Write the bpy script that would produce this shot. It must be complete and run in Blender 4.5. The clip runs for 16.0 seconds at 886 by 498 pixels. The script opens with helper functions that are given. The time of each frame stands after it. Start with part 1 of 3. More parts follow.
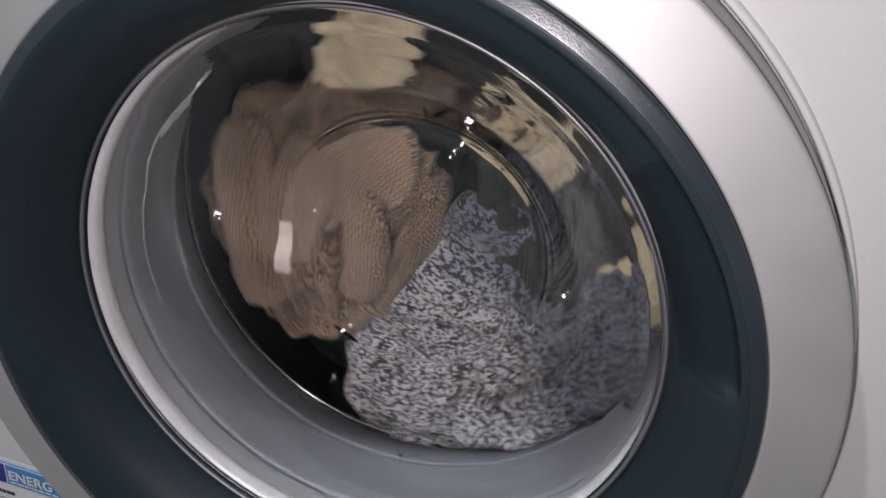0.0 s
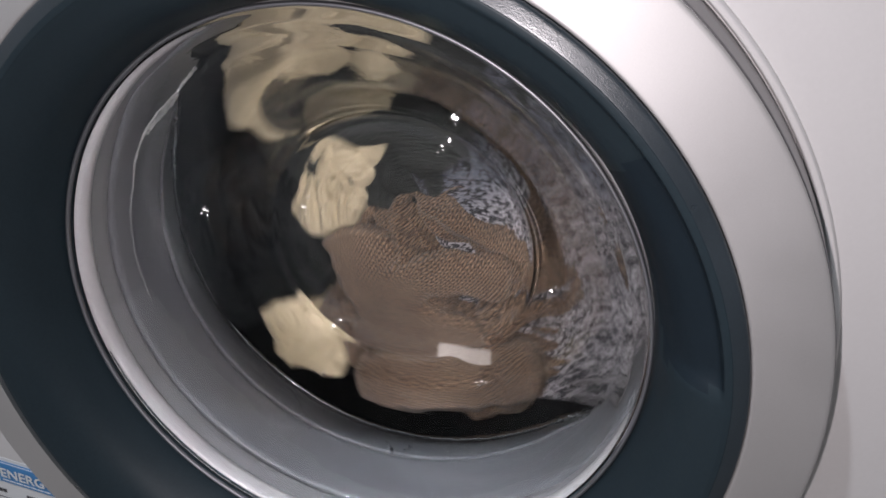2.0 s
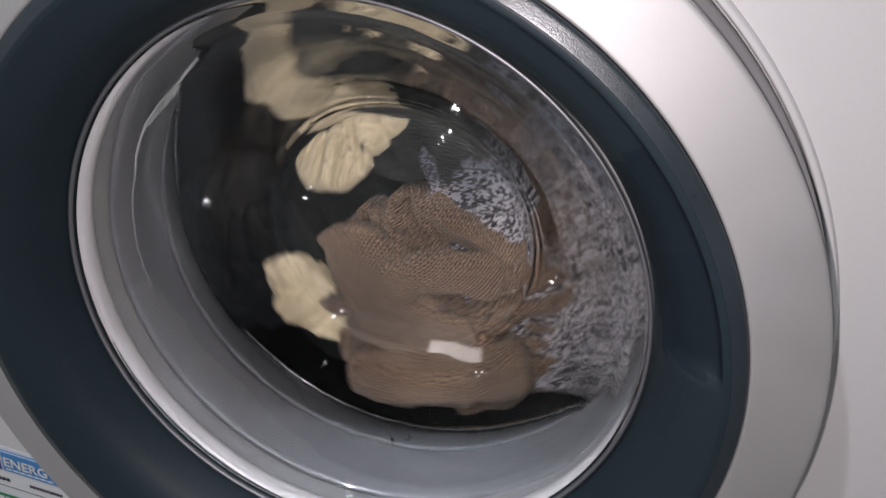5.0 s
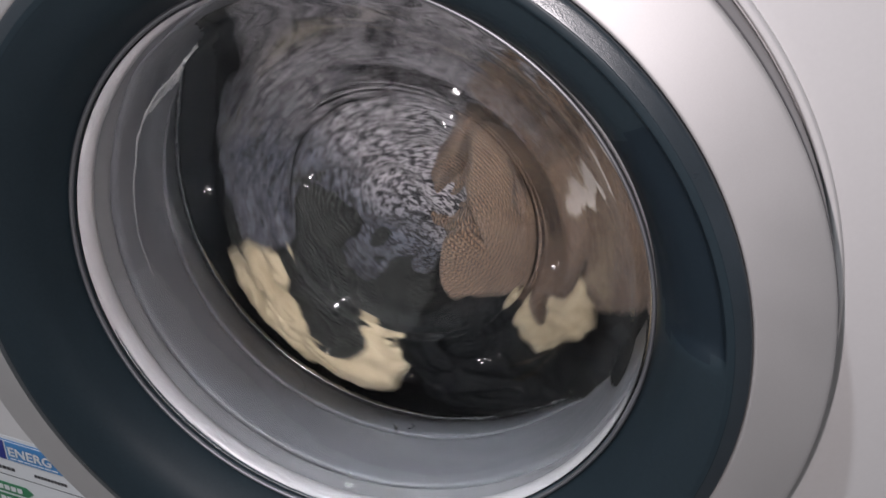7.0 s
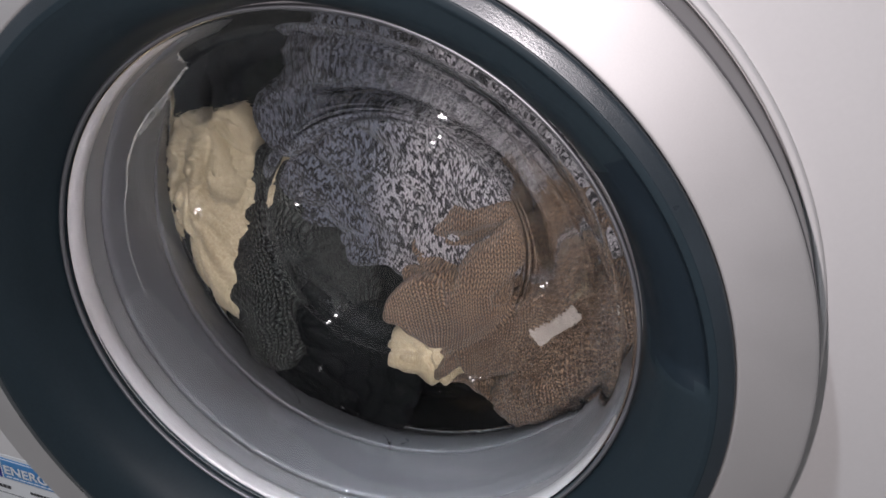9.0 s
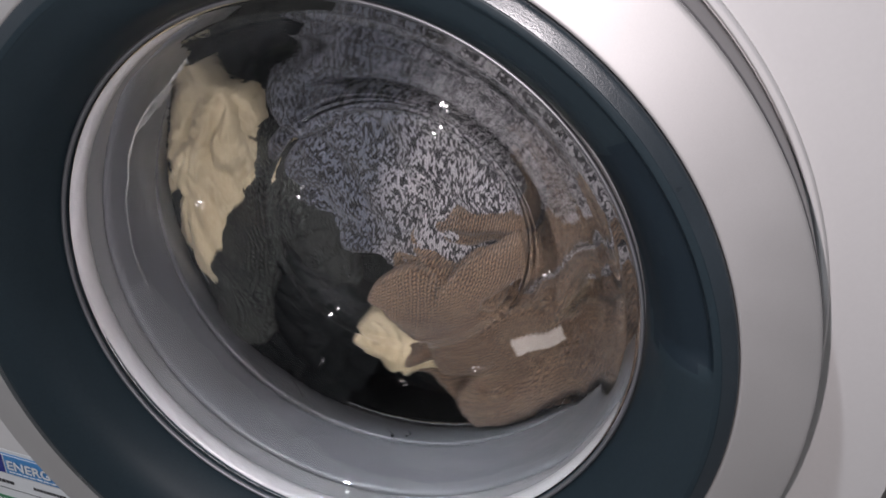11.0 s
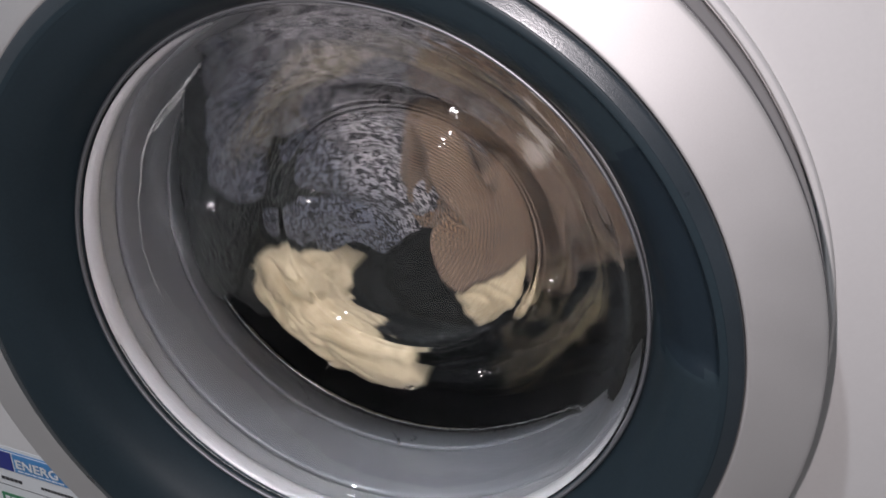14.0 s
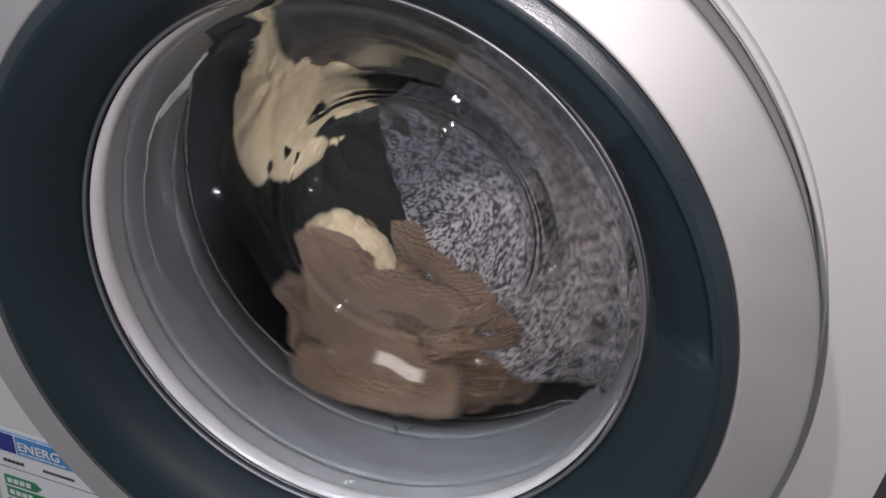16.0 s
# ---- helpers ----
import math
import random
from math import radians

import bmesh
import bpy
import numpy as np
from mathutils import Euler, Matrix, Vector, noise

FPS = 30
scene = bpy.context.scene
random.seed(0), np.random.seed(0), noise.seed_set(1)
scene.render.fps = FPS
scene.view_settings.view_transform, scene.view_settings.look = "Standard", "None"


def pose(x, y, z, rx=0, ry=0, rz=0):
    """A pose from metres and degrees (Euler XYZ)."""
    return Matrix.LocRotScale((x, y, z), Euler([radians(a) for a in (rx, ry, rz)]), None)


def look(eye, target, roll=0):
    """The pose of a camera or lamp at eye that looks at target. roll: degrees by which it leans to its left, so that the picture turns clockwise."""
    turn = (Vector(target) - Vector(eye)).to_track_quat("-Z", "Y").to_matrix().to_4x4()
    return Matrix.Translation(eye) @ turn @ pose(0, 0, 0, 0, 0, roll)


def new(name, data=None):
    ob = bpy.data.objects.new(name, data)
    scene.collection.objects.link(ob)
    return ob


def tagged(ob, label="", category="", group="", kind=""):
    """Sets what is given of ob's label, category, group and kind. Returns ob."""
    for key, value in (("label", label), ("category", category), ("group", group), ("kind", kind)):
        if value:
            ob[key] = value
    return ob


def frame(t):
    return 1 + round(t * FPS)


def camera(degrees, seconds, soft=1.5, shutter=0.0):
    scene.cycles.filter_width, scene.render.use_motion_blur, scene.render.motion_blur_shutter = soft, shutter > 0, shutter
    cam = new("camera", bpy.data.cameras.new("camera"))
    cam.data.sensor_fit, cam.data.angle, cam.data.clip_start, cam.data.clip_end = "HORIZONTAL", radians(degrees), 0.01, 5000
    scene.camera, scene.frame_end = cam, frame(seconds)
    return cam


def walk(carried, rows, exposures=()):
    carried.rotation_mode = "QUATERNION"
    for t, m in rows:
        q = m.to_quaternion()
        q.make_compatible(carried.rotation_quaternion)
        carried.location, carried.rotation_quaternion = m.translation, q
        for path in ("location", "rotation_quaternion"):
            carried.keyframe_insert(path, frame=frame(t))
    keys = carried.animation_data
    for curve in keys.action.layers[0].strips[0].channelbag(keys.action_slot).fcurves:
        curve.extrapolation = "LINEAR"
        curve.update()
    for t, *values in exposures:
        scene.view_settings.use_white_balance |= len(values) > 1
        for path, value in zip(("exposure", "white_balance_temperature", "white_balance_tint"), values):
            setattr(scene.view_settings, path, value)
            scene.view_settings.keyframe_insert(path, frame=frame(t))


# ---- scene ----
ZC = 0.46            # height of the door's axis over the floor; the axis runs along y through x = 0
PANEL = 0.043        # the front panel's plane; the door stands proud of it towards -y

# ---- camera ----
cam = camera(62.0, 16.0, soft=1.7, shutter=0.4)
# seconds, place (height from the door's axis), turn
PATH = [
    (0.0, 0.1183, -0.2946, 0.2391, 62.89, -6.43, 15.19),
    (0.5, 0.1190, -0.2924, 0.2401, 62.43, -6.36, 15.12),
    (1.0, 0.1229, -0.2928, 0.2370, 62.66, -6.03, 15.16),
    (1.5, 0.1218, -0.2929, 0.2389, 62.44, -6.19, 14.91),
    (2.0, 0.1230, -0.2917, 0.2435, 62.12, -6.24, 14.82),
    (2.5, 0.1239, -0.2917, 0.2459, 62.09, -6.24, 14.76),
    (3.0, 0.1251, -0.2930, 0.2441, 61.97, -6.27, 14.70),
    (3.5, 0.1246, -0.2931, 0.2434, 61.91, -6.30, 14.80),
    (4.0, 0.1231, -0.2937, 0.2446, 61.79, -6.41, 14.75),
    (6.5, 0.1252, -0.2952, 0.2378, 61.43, -5.92, 15.00),
    (7.0, 0.1260, -0.2948, 0.2370, 61.25, -5.82, 15.01),
    (7.5, 0.1258, -0.2936, 0.2404, 61.05, -5.90, 15.00),
    (8.0, 0.1274, -0.2927, 0.2436, 61.23, -5.72, 14.77),
    (8.5, 0.1302, -0.2896, 0.2513, 61.06, -5.57, 14.87),
    (9.0, 0.1310, -0.2881, 0.2514, 61.05, -5.38, 14.93),
    (11.5, 0.1297, -0.2956, 0.2421, 61.22, -5.01, 14.55),
    (12.0, 0.1285, -0.2982, 0.2397, 61.42, -5.10, 14.60),
    (12.5, 0.1286, -0.2982, 0.2433, 61.51, -5.35, 14.79),
    (13.0, 0.1280, -0.2974, 0.2477, 61.48, -5.57, 14.97),
    (13.5, 0.1301, -0.2981, 0.2456, 61.79, -5.45, 15.26),
    (14.0, 0.1297, -0.2976, 0.2446, 61.79, -5.36, 15.22),
    (14.5, 0.1294, -0.2979, 0.2439, 61.85, -5.33, 15.25),
    (15.0, 0.1303, -0.2988, 0.2410, 61.91, -5.55, 15.44),
    (15.5, 0.1316, -0.3037, 0.2417, 61.94, -5.88, 15.41),
    (16.0, 0.1322, -0.3078, 0.2405, 61.87, -6.11, 15.57),
]
walk(cam, [(t, pose(x, y, z + ZC, rx, ry, rz)) for t, x, y, z, rx, ry, rz in PATH])

# ---- light ----
world = bpy.data.worlds.new("world")
scene.world = world
world.use_nodes = True
world.node_tree.nodes["Background"].inputs["Color"].default_value = (0.9, 0.95, 1.0, 1)
world.node_tree.nodes["Background"].inputs["Strength"].default_value = 0.05
scene.view_settings.exposure = 0.0


def lamp(name, kind, place, target, energy, size, colour):
    data = bpy.data.lights.new(name, kind)
    data.energy, data.color = energy, colour
    if kind == "AREA":
        data.shape, data.size = "DISK", size
    else:
        data.shadow_soft_size = size
    ob = new(name, data)
    ob.matrix_world = look(place, target)
    return ob


# the small light beside the lens that lights the door, and an unseen overhead fill added for ambient light
lamp("camera_light", "AREA", (0.100, -0.312, ZC + 0.232), (0.02, 0.15, ZC), 1.10, 0.006, (1.0, 0.915, 0.955))
lamp("overhead_fill_light", "AREA", (-0.7, -0.8, 2.36), (-0.7, -0.8, 0), 22.0, 0.08, (0.90, 0.96, 1.06))


# ---- materials ----
def nodes_of(name):
    mat = bpy.data.materials.new(name)
    mat.use_nodes = True
    nt = mat.node_tree
    return mat, nt, nt.nodes["Principled BSDF"]


def N(nt, kind, **values):
    node = nt.nodes.new(kind)
    for key, value in values.items():
        if key in node.inputs:
            node.inputs[key].default_value = value
        else:
            setattr(node, key, value)
    return node


def ramp(nt, fac, stops):
    node = nt.nodes.new("ShaderNodeValToRGB")
    el = node.color_ramp.elements
    while len(el) < len(stops):
        el.new(0.5)
    for e, (p, c) in zip(el, stops):
        e.position, e.color = p, (*c, 1)
    nt.links.new(fac, node.inputs["Fac"])
    return node.outputs["Color"]


def bump(nt, bsdf, height, strength, distance):
    b = N(nt, "ShaderNodeBump", Strength=strength, Distance=distance)
    nt.links.new(height, b.inputs["Height"])
    nt.links.new(b.outputs["Normal"], bsdf.inputs["Normal"])
    return b


def plain(name, colour, rough, metal=0.0, grain=0.06, scale=60.0, bumps=0.05, coat=0.0, spread=0.12):
    """A painted, moulded or metal surface: colour and gloss vary at two scales, with fine relief."""
    mat, nt, bsdf = nodes_of(name)
    co = nt.nodes.new("ShaderNodeTexCoord").outputs["Object"]
    big = N(nt, "ShaderNodeTexNoise", Scale=scale * 0.12, Detail=4.0)
    fine = N(nt, "ShaderNodeTexNoise", Scale=scale * 8, Detail=3.0)
    for n in (big, fine):
        nt.links.new(co, n.inputs["Vector"])
    mix = N(nt, "ShaderNodeMath", operation="ADD")
    nt.links.new(big.outputs["Fac"], mix.inputs[0])
    nt.links.new(fine.outputs["Fac"], mix.inputs[1])
    half = N(nt, "ShaderNodeMath", operation="MULTIPLY")
    nt.links.new(mix.outputs[0], half.inputs[0])
    half.inputs[1].default_value = 0.5
    lo, hi = [tuple(min(1, c * k) for c in colour) for k in (1 - grain, 1 + grain)]
    nt.links.new(ramp(nt, half.outputs[0], [(0.35, lo), (0.65, hi)]), bsdf.inputs["Base Color"])
    rr = N(nt, "ShaderNodeMapRange")
    nt.links.new(big.outputs["Fac"], rr.inputs["Value"])
    rr.inputs["To Min"].default_value, rr.inputs["To Max"].default_value = rough * (1 - spread), rough * (1 + spread)
    nt.links.new(rr.outputs["Result"], bsdf.inputs["Roughness"])
    bsdf.inputs["Metallic"].default_value = metal
    bsdf.inputs["Coat Weight"].default_value = coat
    bump(nt, bsdf, fine.outputs["Fac"], bumps, 0.0005)
    return mat


WHITE = plain("white_enamel", (0.62, 0.60, 0.592), 0.45, grain=0.015)
SILVER = plain("silver_paint", (0.52, 0.505, 0.50), 0.56, metal=0.66, grain=0.03, scale=200, bumps=0.02)
DARK = plain("dark_gloss_plastic", (0.017, 0.0275, 0.0345), 0.42, grain=0.1, bumps=0.01, spread=0.3)
DARK.node_tree.nodes["Principled BSDF"].inputs["Specular IOR Level"].default_value = 0.22
# darker copy of the ring's plastic: the grip's dim look painted as colour
GRIP_SHADE = plain("shaded_grip_plastic", (0.0115, 0.019, 0.026), 0.5, grain=0.1, bumps=0.01, spread=0.3)
GRIP_SHADE.node_tree.nodes["Principled BSDF"].inputs["Specular IOR Level"].default_value = 0.16
BEVEL = plain("dark_dusty_bevel", (0.019, 0.027, 0.034), 0.31, grain=0.25, scale=200, bumps=0.2, spread=0.7)
BEVEL.node_tree.nodes["Principled BSDF"].inputs["Specular IOR Level"].default_value = 0.7
POLISHED = plain("polished_rim", (0.34, 0.34, 0.36), 0.5, metal=1.0, grain=0.03)
# the ring's side: a dark reflection of the room is put into its colour
SIDE_DIM = plain("dimmed_side_metal", (0.17, 0.165, 0.172), 0.34, metal=0.85, grain=0.04, scale=200, bumps=0.02)
CHROME = plain("chrome", (0.75, 0.75, 0.76), 0.12, metal=1.0, grain=0.03)
RUBBER = plain("grey_rubber", (0.110, 0.113, 0.124), 0.42, grain=0.08, scale=40, bumps=0.08)
PALE = plain("pale_rubber", (0.18, 0.18, 0.19), 0.30, grain=0.06)
SATIN = plain("satin_rim", (0.40, 0.39, 0.40), 0.30, metal=0.15, grain=0.04)
STEEL = plain("drum_steel", (0.55, 0.55, 0.56), 0.25, metal=1.0, grain=0.05)
GAP = plain("shadow_gap_plastic", (0.02, 0.02, 0.022), 0.6)
WALL = plain("wall_paint", (0.74, 0.73, 0.72), 0.8, grain=0.04, scale=20)
FLOOR = plain("floor_tile", (0.30, 0.28, 0.26), 0.4, grain=0.1, scale=20)


def glass(name, tint=(0.97, 0.985, 0.98), rough=0.0, ior=1.48):
    mat, nt, bsdf = nodes_of(name)
    bsdf.inputs["Base Color"].default_value = (*tint, 1)
    bsdf.inputs["Transmission Weight"].default_value = 1.0
    bsdf.inputs["IOR"].default_value = ior
    bsdf.inputs["Roughness"].default_value = rough
    co = nt.nodes.new("ShaderNodeTexCoord").outputs["Object"]
    wav = N(nt, "ShaderNodeTexNoise", Scale=22.0, Detail=1.0)
    nt.links.new(co, wav.inputs["Vector"])
    film = N(nt, "ShaderNodeTexNoise", Scale=260.0, Detail=2.0)
    nt.links.new(co, film.inputs["Vector"])
    both = N(nt, "ShaderNodeMath", operation="MULTIPLY_ADD")
    nt.links.new(film.outputs["Fac"], both.inputs[0])
    both.inputs[1].default_value = 0.06
    nt.links.new(wav.outputs["Fac"], both.inputs[2])
    bump(nt, bsdf, both.outputs[0], 0.25, 0.002)
    return mat


GLASS = glass("door_glass")
SOAP = glass("soapy_water", (0.92, 0.93, 0.92), 0.12, 1.33)
SOAP.node_tree.nodes["Principled BSDF"].inputs["Transmission Weight"].default_value = 0.84
WATER = glass("water", (1, 1, 1), 0.06, 1.33)


def cloth(name, dark, mid, light, stitch=0.0, marl=0.0, relief=0.0012, rough=0.85, sheen=0.15, gloss=0.3, depth=0.55, wale=0.35, wet=0.0, side=None):
    """A fabric in the garment's own x-z plane. stitch: the width of a knitted stitch, whose two slanting legs stand out
    from the creases between them; depth: how much shade is painted into those creases; marl: the share of dark yarn,
    leg by leg.
    Without stitch: fine smooth jersey."""
    mat, nt, bsdf = nodes_of(name)
    L = nt.links.new

    def calc(op, a, b=None, c=None):
        node = N(nt, "ShaderNodeMath", operation=op)
        for k, v in enumerate((a, b, c)):
            if v is None:
                continue
            if isinstance(v, (int, float)):
                node.inputs[k].default_value = v
            else:
                L(v, node.inputs[k])
        return node.outputs[0]

    co = nt.nodes.new("ShaderNodeTexCoord").outputs["Object"]
    warp = N(nt, "ShaderNodeTexNoise", Scale=11.0, Detail=2.0)
    L(co, warp.inputs["Vector"])
    sub = N(nt, "ShaderNodeVectorMath", operation="MULTIPLY_ADD")
    L(warp.outputs["Color"], sub.inputs[0])
    sub.inputs[1].default_value = (0.034, 0.034, 0.034)
    L(co, sub.inputs[2])
    vec = sub.outputs[0]
    big = N(nt, "ShaderNodeTexNoise", Scale=13.0, Detail=4.0)
    L(co, big.inputs["Vector"])
    fibre = N(nt, "ShaderNodeTexNoise", Scale=700.0, Detail=2.0)
    L(vec, fibre.inputs["Vector"])
    tone = calc("MULTIPLY", calc("ADD", big.outputs["Fac"], fibre.outputs["Fac"]), 0.5)
    if stitch:
        xyz = nt.nodes.new("ShaderNodeSeparateXYZ")
        L(vec, xyz.inputs[0])
        u = calc("DIVIDE", xyz.outputs["X"], stitch)
        leg = calc("PINGPONG", u, 0.5)
        v = calc("ADD", calc("DIVIDE", xyz.outputs["Z"], stitch * 0.72), calc("MULTIPLY", leg, 2.0))
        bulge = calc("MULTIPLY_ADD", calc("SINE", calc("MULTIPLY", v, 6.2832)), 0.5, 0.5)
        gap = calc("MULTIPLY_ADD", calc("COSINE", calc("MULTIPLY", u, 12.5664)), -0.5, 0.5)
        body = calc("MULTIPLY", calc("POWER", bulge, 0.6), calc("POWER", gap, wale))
        if marl:
            cell = nt.nodes.new("ShaderNodeCombineXYZ")
            L(calc("FLOOR", calc("MULTIPLY", u, 2.0)), cell.inputs[0])
            L(calc("FLOOR", calc("ADD", v, 0.25)), cell.inputs[1])
            rnd = N(nt, "ShaderNodeTexWhiteNoise", noise_dimensions="2D")
            L(cell.outputs[0], rnd.inputs["Vector"])
            tone = calc("ADD", rnd.outputs["Value"], calc("MULTIPLY_ADD", big.outputs["Fac"], 0.5, -0.25))
            col = ramp(nt, tone, [(0.0, light), (0.85 - marl, light), (0.95 - marl, mid), (1.1 - marl, dark)])
        else:
            col = ramp(nt, tone, [(0.36, dark), (0.5, mid), (0.64, light)])
        # shade between the stitches, multiplied into the yarn colour
        crease_shade = N(nt, "ShaderNodeMix", data_type="RGBA", blend_type="MULTIPLY")
        crease_shade.inputs[0].default_value = 1.0
        L(col, crease_shade.inputs[6])
        L(calc("MULTIPLY_ADD", body, depth * 1.25, 1 - depth), crease_shade.inputs[7])
        col = crease_shade.outputs[2]
        # side: multiplies the colour by a tint towards one side, with an uneven edge
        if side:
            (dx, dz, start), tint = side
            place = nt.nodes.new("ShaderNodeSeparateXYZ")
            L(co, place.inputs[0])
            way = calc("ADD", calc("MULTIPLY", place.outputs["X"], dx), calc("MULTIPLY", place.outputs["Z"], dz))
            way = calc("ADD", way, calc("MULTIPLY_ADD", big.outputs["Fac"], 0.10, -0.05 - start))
            tinted = N(nt, "ShaderNodeMix", data_type="RGBA", blend_type="MULTIPLY")
            L(calc("MULTIPLY", way, 28.0), tinted.inputs[0])
            L(col, tinted.inputs[6])
            tinted.inputs[7].default_value = (*tint, 1)
            col = tinted.outputs[2]
        bump(nt, bsdf, body, 0.7, relief)
    else:
        col = ramp(nt, tone, [(0.36, dark), (0.5, mid), (0.64, light)])
        weave = N(nt, "ShaderNodeTexNoise", Scale=420.0, Detail=2.0)
        L(vec, weave.inputs["Vector"])
        crinkle = N(nt, "ShaderNodeTexNoise", Scale=38.0, Detail=4.0, Distortion=1.6)
        L(vec, crinkle.inputs["Vector"])
        crease = calc("ABSOLUTE", calc("SUBTRACT", crinkle.outputs["Fac"], 0.5))
        bump(nt, bsdf, calc("MULTIPLY_ADD", weave.outputs["Fac"], 0.05, crease), 0.55, relief * 8)
    L(col, bsdf.inputs["Base Color"])
    bsdf.inputs["Roughness"].default_value = rough
    bsdf.inputs["Sheen Weight"].default_value = sheen
    bsdf.inputs["Coat Weight"].default_value = wet
    bsdf.inputs["Coat Roughness"].default_value = 0.08
    L(bsdf.inputs["Normal"].links[0].from_socket, bsdf.inputs["Coat Normal"])
    bsdf.inputs["Specular IOR Level"].default_value = gloss
    return mat


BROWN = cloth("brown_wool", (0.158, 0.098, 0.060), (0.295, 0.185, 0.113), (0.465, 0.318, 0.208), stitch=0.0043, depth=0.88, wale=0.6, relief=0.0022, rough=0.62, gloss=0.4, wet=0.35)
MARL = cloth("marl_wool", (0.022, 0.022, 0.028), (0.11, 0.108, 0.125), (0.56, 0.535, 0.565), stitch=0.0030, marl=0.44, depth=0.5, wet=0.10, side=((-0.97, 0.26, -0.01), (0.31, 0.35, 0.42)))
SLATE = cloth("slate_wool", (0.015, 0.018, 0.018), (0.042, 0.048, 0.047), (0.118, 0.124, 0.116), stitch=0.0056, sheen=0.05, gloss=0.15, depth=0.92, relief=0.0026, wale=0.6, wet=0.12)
CREAM = cloth("cream_jersey", (0.38, 0.31, 0.195), (0.52, 0.445, 0.30), (0.61, 0.54, 0.385), rough=0.6, sheen=0.1, wet=0.12)
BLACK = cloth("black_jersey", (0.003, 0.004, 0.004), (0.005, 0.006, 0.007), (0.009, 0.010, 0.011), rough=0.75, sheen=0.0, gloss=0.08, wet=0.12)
TAG = cloth("white_tape", (0.36, 0.32, 0.285), (0.47, 0.42, 0.375), (0.56, 0.51, 0.46), relief=0.0003)


# ---- meshes ----
def part(name, bm, material, parent=None, label="", smooth=True):
    me = bpy.data.meshes.new(name)
    bmesh.ops.recalc_face_normals(bm, faces=bm.faces[:])
    bm.to_mesh(me)
    bm.free()
    if smooth:
        for p in me.polygons:
            p.use_smooth = True
    me.materials.append(material)
    ob = new(name, me)
    ob.parent = parent
    if label:
        ob["label"] = label
    return ob


def lathe(profile, segs=192, closed=False, z=ZC):
    """Turns a profile of (radius, y[, lift]) about the door's axis."""
    bm = bmesh.new()
    loops = []
    for r, y, *lift in profile:
        dz = lift[0] if lift else 0.0
        if r < 1e-6:
            loops.append([bm.verts.new((0, y, z + dz))])
        else:
            loops.append([bm.verts.new((r * math.cos(2 * math.pi * k / segs), y, z + dz + r * math.sin(2 * math.pi * k / segs))) for k in range(segs)])
    pairs = list(zip(loops, loops[1:]))
    if closed:
        pairs.append((loops[-1], loops[0]))
    for a, b in pairs:
        for k in range(segs):
            j = (k + 1) % segs
            if len(a) == 1 and len(b) == 1:
                continue
            if len(a) == 1:
                bm.faces.new((a[0], b[k], b[j]))
            elif len(b) == 1:
                bm.faces.new((a[k], a[j], b[0]))
            else:
                bm.faces.new((a[k], a[j], b[j], b[k]))
    return bm


def rounded(profile, steps=4, cut=0.3):
    """Rounds a profile's corners."""
    out = [profile[0]]
    for a, b, c in zip(profile, profile[1:], profile[2:]):
        a, b, c = (np.array((*p, 0.0)[:3]) for p in (a, b, c))
        p, q = b + (a - b) * cut, b + (c - b) * cut
        for i in range(steps + 1):
            s = i / steps
            out.append(tuple((1 - s) ** 2 * p + 2 * s * (1 - s) * b + s * s * q))
    out.append(profile[-1])
    return out


def box(bm, x0, x1, y0, y1, z0, z1, bevel=0.0):
    made = bmesh.ops.create_cube(bm, size=1.0, matrix=Matrix.Translation(((x0 + x1) / 2, (y0 + y1) / 2, (z0 + z1) / 2)) @ Matrix.Diagonal((x1 - x0, y1 - y0, z1 - z0, 1)))
    if bevel:
        edges = {e for v in made["verts"] for e in v.link_edges}
        bmesh.ops.bevel(bm, geom=list(edges), offset=bevel, segments=3, affect="EDGES", profile=0.5)
    return bm


# ---- room ----
def room():
    x0, x1, y0, y1, h = -1.6, 1.7, -2.2, 0.68, 2.45
    for name, b in (("floor", (x0, x1, y0, y1, -0.08, 0)), ("ceiling", (x0, x1, y0, y1, h, h + 0.1)),
                    ("wall_north", (x0, x1, y1, y1 + 0.1, 0, h)), ("wall_south", (x0, x1, y0 - 0.1, y0, 0, h)),
                    ("wall_west", (x0 - 0.1, x0, y0, y1, 0, h)), ("wall_east", (x1, x1 + 0.1, y0, y1, 0, h))):
        ob = part(name, box(bmesh.new(), *b), FLOOR if name == "floor" else WALL, smooth=False)
        tagged(ob, "plain tiled floor" if name == "floor" else "plain pale painted room surface", name.split("_")[0], kind="structure")


room()


# ---- the washing machine ----
XL, XR = -0.3000, 0.3100     # the cabinet's sides; the door sits a little left of its middle


def front_panel():
    """A plate with a round hole, as a ring of quads from the hole to the square edge."""
    bm = bmesh.new()
    segs, rows = 160, []
    for y in (PANEL, PANEL + 0.02):
        inner, outer = [], []
        for k in range(segs):
            a = 2 * math.pi * k / segs
            c, s = math.cos(a), math.sin(a)
            inner.append(bm.verts.new((0.245 * c, y, ZC + 0.245 * s)))
            up, low = 0.85 - 0.13 - ZC, ZC - 0.09
            reach = min((XR if c > 0 else -XL) / max(abs(c), 1e-6), (up if s > 0 else low) / max(abs(s), 1e-6))
            outer.append(bm.verts.new((reach * c, y, ZC + reach * s)))
        rows += [inner, outer]
    for a, b in ((0, 1), (2, 3), (0, 2), (1, 3)):
        for k in range(segs):
            j = (k + 1) % segs
            bm.faces.new((rows[a][k], rows[a][j], rows[b][j], rows[b][k]))
    return bm


